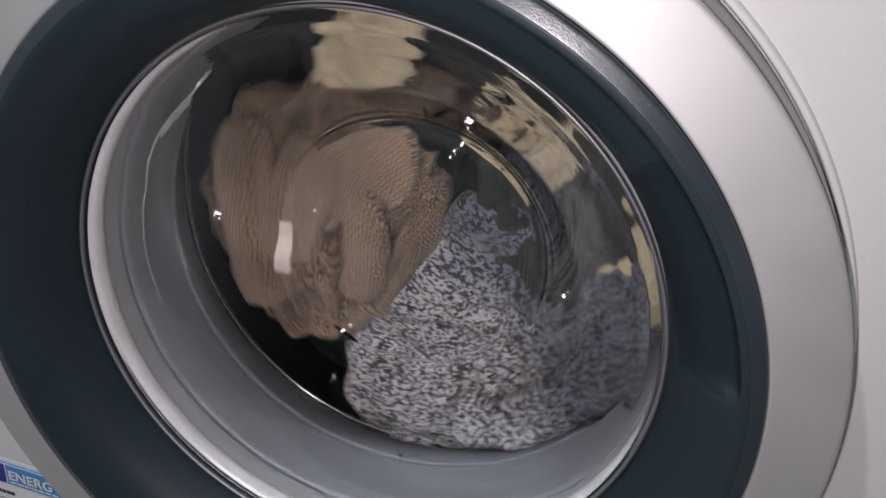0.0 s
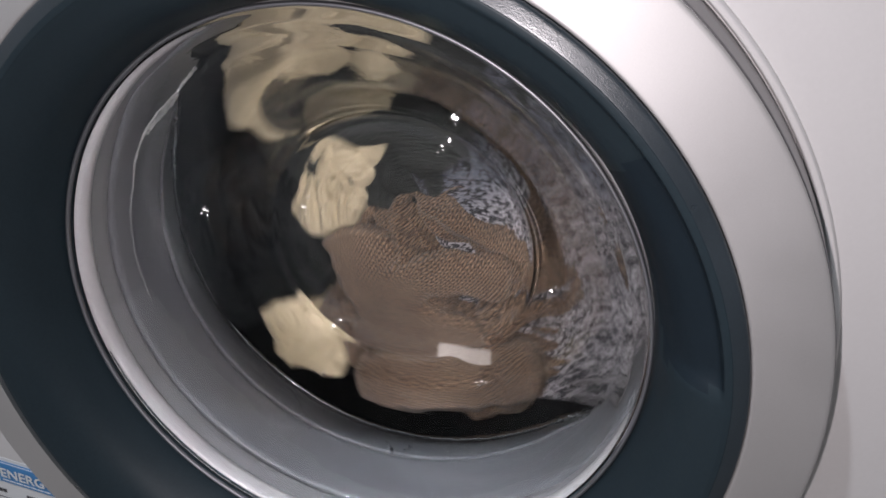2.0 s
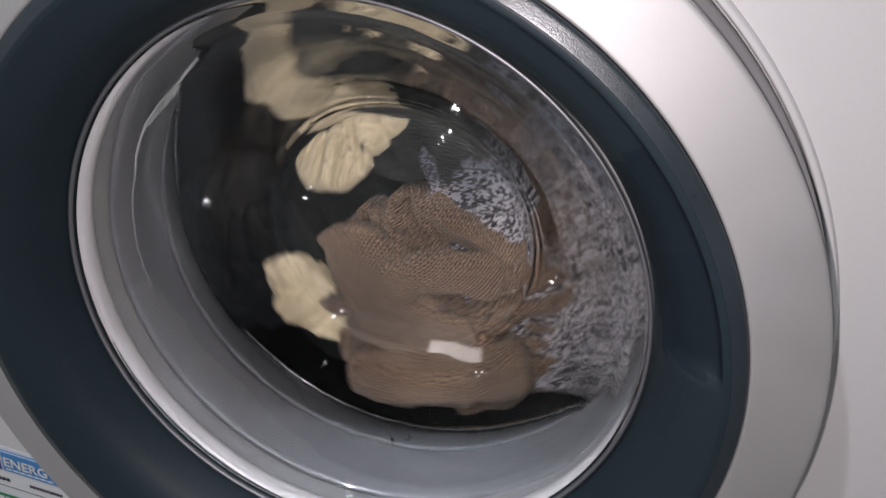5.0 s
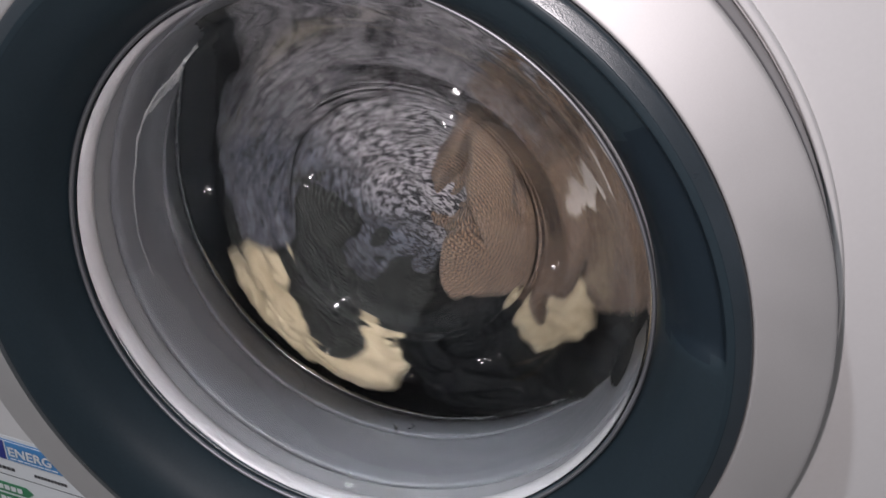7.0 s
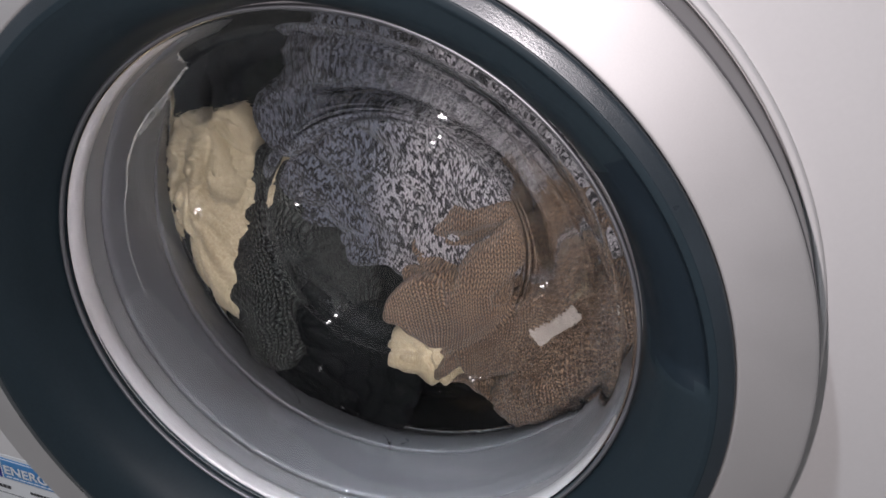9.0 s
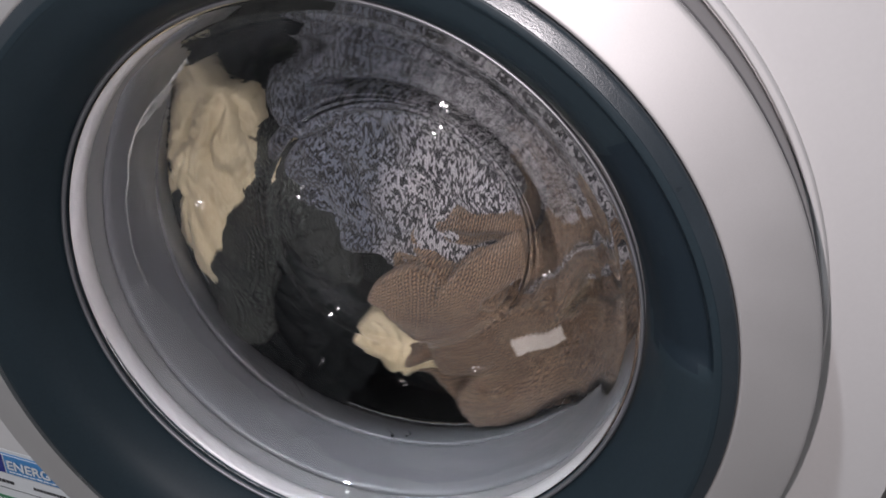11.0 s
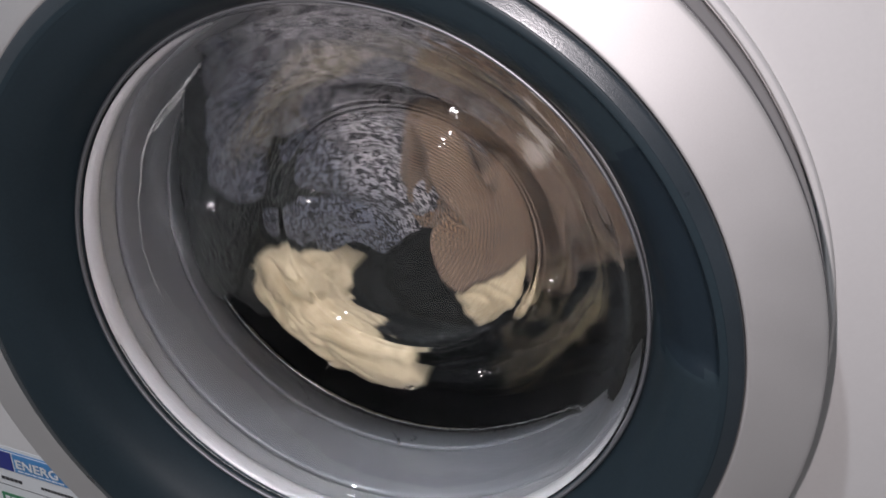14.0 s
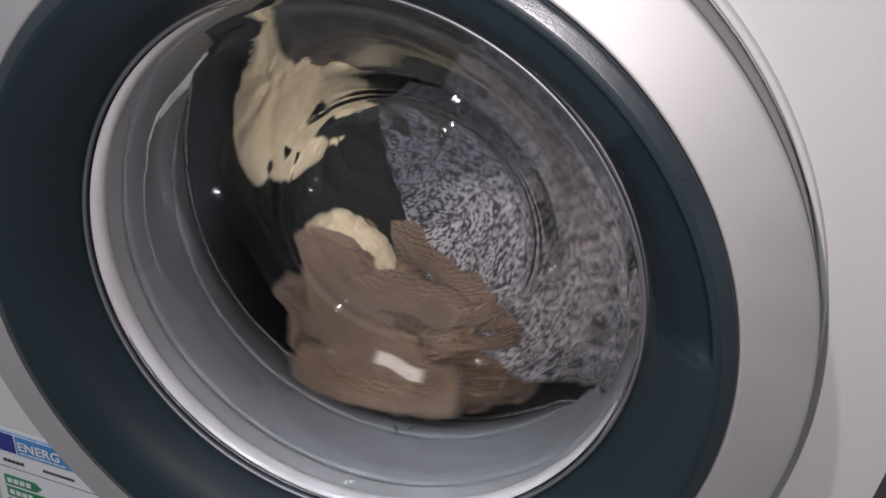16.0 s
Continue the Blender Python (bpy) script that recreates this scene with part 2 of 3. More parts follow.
machine = tagged(new("washing_machine"), "white front-loading washing machine with a silver and dark round door, running", "washing machine")
part("front_panel", front_panel(), WHITE, machine, smooth=False)
body = bmesh.new()
for b in ((XL, XL + 0.02, PANEL + 0.021, 0.6, 0.02, 0.85), (XR - 0.02, XR, PANEL + 0.021, 0.6, 0.02, 0.85), (XL + 0.0205, XR - 0.0205, 0.58, 0.6, 0.02, 0.85)):
    box(body, *b)
part("casing", body, WHITE, machine, smooth=False)
part("top_plate", box(bmesh.new(), XL, XR, PANEL - 0.004, 0.6, 0.851, 0.876, 0.004), WHITE, machine, smooth=False)
part("control_panel", box(bmesh.new(), XL, XR, PANEL - 0.002, PANEL + 0.02, 0.723, 0.85, 0.003), WHITE, machine, smooth=False)
part("plinth", box(bmesh.new(), XL, XR, PANEL + 0.004, PANEL + 0.024, 0.012, 0.088, 0.002), WHITE, machine, smooth=False)
for fx in (-0.25, 0.25):
    for fy in (0.1, 0.54):
        foot = bmesh.new()
        bmesh.ops.create_cone(foot, cap_ends=True, segments=20, radius1=0.022, radius2=0.018, depth=0.022, matrix=Matrix.Translation((fx, fy, 0.011)))
        part("foot", foot, GAP, machine)

# rim of the door's seat in the panel
part("seat_rim", lathe(rounded([(0.2543, 0.048), (0.2545, 0.0396), (0.2553, 0.0380), (0.2576, 0.0382), (0.2588, 0.0404), (0.2592, 0.0426), (0.2597, 0.048)])), WHITE, machine, "raised white rim round the door")
part("seat_gap", lathe([(0.2542, 0.0444), (0.20, 0.048)]), GAP, machine)
door = part("door", lathe(rounded([(0.2160, 0.0100), (0.2160, 0.0006), (0.2175, 0.0), (0.2480, 0.0044), (0.2496, 0.0050), (0.2502, 0.0066), (0.2470, 0.0100), (0.235, 0.0310)], cut=0.25)), SILVER, machine, "satin silver outer ring of the door")
part("side_band", lathe(rounded([(0.2475, 0.0080), (0.2504, 0.0072), (0.2509, 0.0084), (0.2538, 0.0380), (0.2532, 0.0402), (0.2480, 0.0405)], cut=0.2)), SIDE_DIM, door, "satin metal side of the door ring, darkened for its dim reflection")
dark = lathe(rounded([(0.2089, -0.0026), (0.2083, -0.0036), (0.2076, -0.00375), (0.2052, -0.0037), (0.2048, -0.0034), (0.2030, -0.0028), (0.1910, 0.0030, 0.002), (0.1815, 0.0140, 0.004), (0.1742, 0.0340, 0.008), (0.1728, 0.045, 0.008)], cut=0.42), segs=288)
for v in dark.verts:
    # a shallow finger grip is sunk into the ring on the opening side
    deg = math.degrees(math.atan2(v.co.z - ZC, v.co.x))
    far = math.hypot(v.co.x, v.co.z - ZC)
    along = min(1.0, max(0.0, (deg - 13.2) / 1.25)) * min(1.0, max(0.0, (78 - deg) / 35))
    across = min(1.0, max(0.0, (0.2046 - far) / 0.0016)) * min(1.0, max(0.0, (far - 0.1770) / 0.004))
    v.co.y += 0.0055 * along * across
dark_ring = part("dark_ring", dark, DARK, door, "glossy blue-black dished ring with a finger grip")
# the sunk grip's faces take the darker copy, as painted shade
dark_ring.data.materials.append(GRIP_SHADE)
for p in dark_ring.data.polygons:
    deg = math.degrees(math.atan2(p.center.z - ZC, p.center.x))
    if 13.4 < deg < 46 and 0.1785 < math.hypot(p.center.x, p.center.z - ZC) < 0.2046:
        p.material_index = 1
part("bevel", lathe(rounded([(0.2158, 0.012), (0.2158, -0.0004), (0.2149, -0.0018), (0.2083, -0.0035), (0.20805, -0.0033), (0.20805, 0.012)], cut=0.25)), BEVEL, door, "dusty dark bevel inside the silver ring")
part("glass_rim", lathe([(0.1716 + 0.0013 * math.cos(radians(a)), 0.0362 + 0.0016 * math.sin(radians(a)), 0.008) for a in range(0, 360, 30)], closed=True), POLISHED, door, "thin bright rim round the glass")
bowl = part("glass_bowl", lathe(rounded([(0.0, 0.1490), (0.0840, 0.1520), (0.0910, 0.1530), (0.0950, 0.1490), (0.1010, 0.1385), (0.1240, 0.0950, 0.002), (0.1480, 0.0560, 0.006), (0.1600, 0.0415, 0.008), (0.1708, 0.0385, 0.008),
    (0.1708, 0.0415, 0.008), (0.1620, 0.0440, 0.008), (0.1508, 0.0585, 0.006), (0.1272, 0.0970, 0.002), (0.1055, 0.1420), (0.1000, 0.1555), (0.0920, 0.1575), (0.0840, 0.1558), (0.0, 0.1530)], steps=5, cut=0.26)), GLASS, door, "clear moulded glass bowl")
bowl.visible_shadow = False

bead = [(0.1745 - 0.0040 * math.sin(radians(a)), 0.0525 - 0.0065 * math.cos(radians(a)), 0.006) for a in range(0, 181, 15)]
part("rim_bead", lathe(bead), SATIN, door, "rounded bright satin rim behind the glass edge")
part("seal_front", lathe(rounded([(0.1746, 0.0591, 0.006), (0.1756, 0.0598, 0.005), (0.1752, 0.0700, 0.004), (0.1750, 0.0775, 0.003), (0.1850, 0.0780, 0.003)], cut=0.28)), PALE, machine, "pale glossy rubber lip of the seal")
gasket = part("gasket", lathe(rounded([(0.1850, 0.0792, 0.003), (0.1742, 0.0797, 0.003), (0.1730, 0.098, 0.001), (0.1745, 0.118),
    (0.1755, 0.1345), (0.1830, 0.1358), (0.1830, 0.1378), (0.1772, 0.1395), (0.1850, 0.1580), (0.1950, 0.1790), (0.2000, 0.1850), (0.2050, 0.1850), (0.2060, 0.1920)], cut=0.28)), RUBBER, machine, "folded grey rubber door seal, wet")
drum = part("drum", lathe(rounded([(0.2020, 0.1945), (0.2060, 0.1925), (0.2120, 0.1960), (0.2350, 0.2050), (0.2400, 0.2150), (0.2400, 0.5000), (0.2300, 0.5150), (0.0, 0.5150)])), STEEL, machine, "stainless steel drum")
part("drum_lip", lathe(rounded([(0.1990, 0.1935), (0.2000, 0.1905), (0.2022, 0.1900), (0.2035, 0.1930), (0.2000, 0.1945)]), closed=True), CHROME, machine, "bright rolled steel edge of the drum")
drum.data.transform(Matrix.Translation((0, 0, -ZC)))
drum.location = (0, 0, ZC)


# ---- the label stuck to the panel ----
LABEL_WHITE = plain("label_paper", (0.72, 0.73, 0.74), 0.4, grain=0.01)
LABEL_BLUE = plain("label_blue", (0.06, 0.24, 0.52), 0.4, grain=0.02)
LABEL_NAVY = plain("label_navy", (0.015, 0.025, 0.22), 0.4, grain=0.02)
LABEL_GREEN = plain("label_green", (0.02, 0.20, 0.08), 0.4, grain=0.02)
LABEL_INK = plain("label_ink", (0.03, 0.03, 0.035), 0.5, grain=0.02)


def plate(name, material, parent, x0, x1, z0, z1, level, label=""):
    y = PANEL - 0.0006 - 0.0004 * level
    return part(name, box(bmesh.new(), x0, x1, y, y + 0.0003, ZC + z0, ZC + z1), material, parent, label, smooth=False)


def energy_label(x, z):
    card = tagged(new("energy_label"), "white printed paper energy label stuck on the front panel", "label")
    plate("card", LABEL_WHITE, card, x, x + 0.110, z - 0.220, z, 0)
    plate("border", LABEL_BLUE, card, x + 0.002, x + 0.108, z - 0.0255, z - 0.0035, 1)
    plate("inner_border", LABEL_WHITE, card, x + 0.003, x + 0.107, z - 0.0247, z - 0.0045, 2)
    plate("flag", LABEL_NAVY, card, x + 0.0035, x + 0.0255, z - 0.0243, z - 0.0050, 3, "dark blue flag field")
    plate("title_strip", LABEL_BLUE, card, x + 0.0270, x + 0.1065, z - 0.0243, z - 0.0050, 3, "blue title strip")
    text = bpy.data.curves.new("title", "FONT")
    text.body, text.size, text.extrude, text.offset = "ENERG", 0.0126, 0.0001, 0.00025
    text.space_character = 1.02
    holder = bpy.data.objects.new("title", text)
    scene.collection.objects.link(holder)
    bpy.context.view_layer.update()
    me = bpy.data.meshes.new_from_object(holder.evaluated_get(bpy.context.evaluated_depsgraph_get()))
    bpy.data.objects.remove(holder)
    me.materials.append(LABEL_WHITE)
    me.name = "lettering"
    ob = new("lettering", me)
    ob.matrix_world = pose(x + 0.0290, PANEL - 0.0026, ZC + z - 0.0180, 90, 0, 0)
    ob.parent = card
    ob["label"] = "white capital letters ENERG"
    for k in range(7):
        plate("fine_print", LABEL_WHITE, card, x + 0.030 + k * 0.0062, x + 0.0352 + k * 0.0062, z - 0.0222, z - 0.0213, 4)
    for k in range(5):
        plate("maker_bar", LABEL_INK, card, x + 0.0105 + k * 0.0040, x + 0.0137 + k * 0.0040, z - 0.0375, z - 0.0342, 1)
    for k in range(10):
        plate("model_bar", LABEL_INK, card, x + 0.0480 + k * 0.0030, x + 0.0503 + k * 0.0030, z - 0.0368, z - 0.0340, 1)
    plate("rule", LABEL_INK, card, x + 0.003, x + 0.107, z - 0.0435, z - 0.0432, 1)
    for k in range(3):
        bm = bmesh.new()
        w, h, zz, y = 0.030 + 0.007 * k, 0.011, ZC + z - 0.0530 - 0.0135 * k, PANEL - 0.0010
        outline = [(0, 0), (w, 0), (w + 0.006, -h / 2), (w, -h), (0, -h)]
        front = [bm.verts.new((x + 0.007 + a, y, zz + b)) for a, b in outline]
        rear = [bm.verts.new((x + 0.007 + a, y + 0.0003, zz + b)) for a, b in outline]
        bm.faces.new(front)
        bm.faces.new(rear)
        for a in range(5):
            bm.faces.new((front[a], front[(a + 1) % 5], rear[(a + 1) % 5], rear[a]))
        part("grade_arrow", bm, LABEL_GREEN, card, "dark green arrow", smooth=False)
        for q in range(4):
            plate("grade_bar", LABEL_WHITE, card, x + 0.010 + q * 0.006, x + 0.0145 + q * 0.006, z - 0.0610 - 0.0135 * k, z - 0.0560 - 0.0135 * k, 2)


energy_label(-0.2977, -0.1938)


# ---- water on the seal ----
def wet_radius(y):
    return float(np.interp(y, (0.056, 0.0765, 0.0815, 0.098, 0.118, 0.134, 0.140, 0.158, 0.179), (0.1745, 0.1752, 0.1738, 0.1730, 0.1745, 0.1752, 0.1765, 0.185, 0.195)))


def on_seal(deg, y, out=0.0):
    r = wet_radius(y) - out
    return Vector((r * math.cos(radians(deg)), y, ZC + r * math.sin(radians(deg))))


def trickle(path, radius, seed, soapy=False):
    """A thin run of water along the seal, through (degrees, depth)."""
    bm = bmesh.new()
    loops, n = [], 9
    fine = []
    for (a0, y0), (a1, y1) in zip(path, path[1:]):
        for i in range(6):
            u = i / 6
            fine.append((a0 + (a1 - a0) * u + 0.35 * noise.noise(Vector((seed, len(fine) * 0.8, 1))), y0 + (y1 - y0) * u + 0.0009 * noise.noise(Vector((seed, len(fine) * 0.7, 5)))))
    fine.append(path[-1])
    pts = [on_seal(a, y, radius * 0.3) for a, y in fine]
    for i, p in enumerate(pts):
        way = (pts[min(i + 1, len(pts) - 1)] - pts[max(i - 1, 0)]).normalized()
        up = Vector((-p.x, 0, ZC - p.z)).normalized()
        side = way.cross(up).normalized()
        R = 1.6 * radius * (0.55 + 0.9 * abs(noise.noise(Vector((i * 0.5, seed, 2)))))
        loops.append([bm.verts.new(p + side * math.cos(2 * math.pi * k / n) * R * 1.3 + up * math.sin(2 * math.pi * k / n) * R * 0.8) for k in range(n)])
    for a, b in zip(loops, loops[1:]):
        for k in range(n):
            bm.faces.new((a[k], a[(k + 1) % n], b[(k + 1) % n], b[k]))
    bm.faces.new(loops[0])
    bm.faces.new(loops[-1])
    ob = part("water_trickle", bm, SOAP if soapy else WATER)
    ob.visible_shadow = False
    return tagged(ob, "whitish run of soapy water on the grey seal" if soapy else "thin clear run of water on the grey seal", "water", group="water on the seal")


def droplet(deg, y, radius):
    bm = bmesh.new()
    bmesh.ops.create_icosphere(bm, subdivisions=2, radius=radius)
    # flattened and turned to the lens so that the drop glints
    up = (Vector((0.10, -0.31, ZC + 0.24)) - on_seal(deg, y)).normalized()
    turn = Vector((0, 0, 1)).rotation_difference(up).to_matrix().to_4x4()
    for v in bm.verts:
        v.co.z *= 0.06
        v.co.x *= 1 + 0.3 * noise.noise(Vector((deg, y * 90, v.co.y * 300)))
    bm.transform(Matrix.Translation(on_seal(deg, y)) @ turn)
    ob = part("water_droplet", bm, WATER)
    ob.visible_shadow = False
    return tagged(ob, "small clear water droplet on the grey seal", "water", group="water on the seal")


trickle([(143.6, 0.130), (148, 0.126), (150.4, 0.118), (151.9, 0.1086), (156, 0.1004), (163.6, 0.0969), (169.5, 0.0983), (173.4, 0.0961), (180.5, 0.096), (186.9, 0.0956), (192.9, 0.0968), (198.3, 0.0973)], 0.0006, 1, True)
trickle([(145, 0.128), (150.4, 0.1284), (153, 0.118), (154.5, 0.110), (157, 0.104)], 0.0010, 2, True)
trickle([(142, 0.133), (146, 0.130), (149, 0.1245), (150.5, 0.120), (152, 0.113)], 0.0013, 9, True)
trickle([(-109.1, 0.1315), (-107.5, 0.130), (-106.2, 0.1293)], 0.0008, 3)
trickle([(-88.6, 0.1572), (-86, 0.146), (-84.8, 0.1362), (-83.8, 0.1225), (-84.4, 0.112)], 0.0008, 4)
trickle([(-91.5, 0.121), (-90, 0.117), (-88.9, 0.1139)], 0.0006, 5)
trickle([(-118.2, 0.1748), (-115.5, 0.166), (-113.2, 0.1573), (-112.5, 0.152)], 0.0007, 6)
trickle([(-83, 0.1600), (-81.5, 0.152), (-82.5, 0.145)], 0.0008, 7)
trickle([(-91.9, 0.0893), (-88.6, 0.087), (-84, 0.0885), (-79, 0.090)], 0.0006, 8)
for a, y, r in ((-114.3, 0.1124, 0.0013), (-113.4, 0.1226, 0.0011), (-112.2, 0.1197, 0.0014), (-111.3, 0.1169, 0.0012), (-112.1, 0.1064, 0.0011), (-118.6, 0.0803, 0.0010), (-170.0, 0.0794, 0.0009),
                (-169.7, 0.1472, 0.0010), (-77.1, 0.1164, 0.0012), (-59.8, 0.1258, 0.0012), (-68.1, 0.1008, 0.0011), (-72, 0.098, 0.0010), (-64, 0.103, 0.0012), (-99, 0.100, 0.0008), (-131, 0.112, 0.0008), (-152, 0.090, 0.0008)):
    droplet(a, y, r)


def glass_drop(x, y, z, radius, seed):
    """A flat drop on the inner wall of the glass bowl, added and tilted to the lens to make a glint."""
    r = math.hypot(x, z)
    out = Vector((x / r, 0, z / r))
    wall = float(np.interp(y, (0.056, 0.095, 0.1385, 0.149, 0.153), (0.148, 0.124, 0.101, 0.095, 0.091)))
    base = Vector((out.x * wall, y, ZC + out.z * wall)) if y < 0.147 else Vector((x, float(np.interp(r, (0, 0.084), (0.149, 0.152))), ZC + z))
    bm = bmesh.new()
    bmesh.ops.create_icosphere(bm, subdivisions=3, radius=radius)
    up = (Vector((0.11, -0.31, ZC + 0.25)) - base).normalized()
    turn = Vector((0, 0, 1)).rotation_difference(up).to_matrix().to_4x4()
    for v in bm.verts:
        v.co.x *= 1 + 0.5 * noise.noise(Vector((seed, v.co.y * 600, 0)))
        v.co.y *= 1.5 + 0.6 * noise.noise(Vector((seed, v.co.x * 600, 5)))
        v.co.z *= 0.045
    bm.transform(Matrix.Translation(base) @ turn @ Matrix.Rotation(seed * 1.3, 4, "Z"))
    ob = part("water_droplet", bm, WATER)
    ob.visible_shadow = False
    return tagged(ob, "flat clear water drop added on the door glass for a glint", "water", group="water on the glass")


# clusters of drops set where the glass shows glints of the light
rng = random.Random(4)
for x, y, z, count, wide in ((0.082, 0.121, -0.074, 12, 0.010), (-0.040, 0.122, -0.103, 5, 0.005), (-0.043, 0.151, -0.076, 4, 0.006), (-0.119, 0.099, 0.026, 6, 0.007),
                             (-0.070, 0.151, 0.020, 5, 0.010), (0.025, 0.150, 0.080, 5, 0.006), (0.040, 0.090, 0.115, 4, 0.008), (0.112, 0.115, 0.010, 4, 0.012), (0.02, 0.125, -0.108, 4, 0.012)):
    for k in range(count):
        u = rng.uniform(-1, 1)
        glass_drop(x + wide * u * 0.5 + rng.uniform(-1, 1) * 0.0015, y + rng.uniform(-1, 1) * 0.002 - wide * u * 0.3, z + wide * u * 0.9, rng.uniform(0.0006, 0.0018), k + x * 100)


# ---- laundry ----
def rest(r):
    """How far forward the load lies at a distance from the axis: against the glass, and into the gap round it."""
    return float(np.interp(r, (0, 0.095, 0.115, 0.135, 0.155, 0.175, 0.195, 0.215), (0.168, 0.168, 0.166, 0.162, 0.161, 0.167, 0.181, 0.198)))


def seal_face(r):
    """The nearest that cloth comes to the door at a distance from the axis, inside the seal's folds."""
    return float(np.interp(r, (0.145, 0.1451, 0.174, 0.178, 0.186, 0.196, 0.206, 0.215), (0.1605, 0.152, 0.152, 0.158, 0.170, 0.190, 0.198, 0.203)))


def garment(name, material, label, centre, reach, lift=0.0, puff=0.02, soft=0.03, fold=0.006, wave=26.0, grain=(1, 1, 1), seed=0, deep=0.10, limit=0.212, parent=None, segs=168, rings=46):
    """A bundle of cloth: a lumpy cushion with an uneven outline round centre = (distance, degrees) from the axis. reach: how far it
    goes, in even steps of angle from its own outward way; lift: towards the glass."""
    cr, ca = centre[0], radians(centre[1])
    cx, cz = cr * math.cos(ca), cr * math.sin(ca)
    n = len(reach)
    off = Vector((seed * 7.3, seed * 3.1, seed * 5.7))
    bm = bmesh.new()

    def edge(a):
        u = a / (2 * math.pi) * n
        i = int(math.floor(u))
        s = u - i
        p0, p1, p2, p3 = (reach[(i + k) % n] for k in (-1, 0, 1, 2))
        v = 0.5 * (2 * p1 + (p2 - p0) * s + (2 * p0 - 5 * p1 + 4 * p2 - p3) * s * s + (3 * p1 - p0 - 3 * p2 + p3) * s ** 3)
        c, d = math.cos(a), math.sin(a)
        return v * (1 + 0.16 * noise.noise(Vector((c * 2.1, d * 2.1, 0)) + off) + 0.12 * noise.noise(Vector((c * 5, d * 5, 3)) + off))

    loops = []
    tops = [(i / rings) ** 0.8 for i in range(1, rings + 1)]
    middle = None
    for s in [0.0] + tops:
        loop = []
        for k in range(segs if s else 1):
            a = 2 * math.pi * k / segs
            R = edge(a)
            x, z = cx + s * R * math.cos(a + ca), cz + s * R * math.sin(a + ca)
            far = math.hypot(x, z)
            if far > limit:
                x, z = x * limit / far, z * limit / far
            inner = min(1.0, (1 - s) * R / soft)
            dome = math.sqrt(max(0.0, 1 - (1 - inner) ** 2))
            p = Vector((x * grain[0], 0, z * grain[2])) * wave + off
            w = Vector((noise.noise(p * 0.5), 0, noise.noise(p * 0.5 + Vector((9, 0, 4))))) * 1.3
            plump = abs(noise.noise(p + w)) * 2.4
            small = abs(noise.noise((p + w) * 2.1 + Vector((3, 1, 2)))) * 2.2
            valley = max(0.0, 1 - plump * 1.0) ** 2 + 0.45 * max(0.0, 1 - small * 1.2) ** 2
            sag = 0.5 + 0.9 * noise.noise(p * 0.45 + Vector((2, 8, 5)))
            y = rest(min(far, 0.212)) + puff - lift - puff * dome + dome * fold * (0.9 * valley + 0.55 * sag - 0.2)
            y = max(y, (0.1630 if far < 0.145 else seal_face(min(far, limit))) + 0.0003 * seed)
            loop.append(bm.verts.new((x, y, z)))
        loops.append(loop)
    for d, shrink in ((0.02, 0.985), (deep, 0.9)):
        last = loops[rings]
        loops.append([bm.verts.new((cx + (v.co.x - cx) * shrink, v.co.y + d, cz + (v.co.z - cz) * shrink)) for v in last])
    loops.append([bm.verts.new((cx, rest(cr) + deep + 0.03, cz))])
    for a, b in zip(loops, loops[1:]):
        for k in range(segs):
            j = (k + 1) % segs
            if len(a) == 1:
                bm.faces.new((a[0], b[k], b[j]))
            elif len(b) == 1:
                bm.faces.new((a[k], a[j], b[0]))
            else:
                bm.faces.new((a[k], a[j], b[j], b[k]))
    ob = part(name, bm, material, parent)
    if parent is None:
        tagged(ob, label, "clothing", group="laundry in the drum")
        ob.location = (0, 0, ZC)
    elif label:
        ob["label"] = label
    return ob


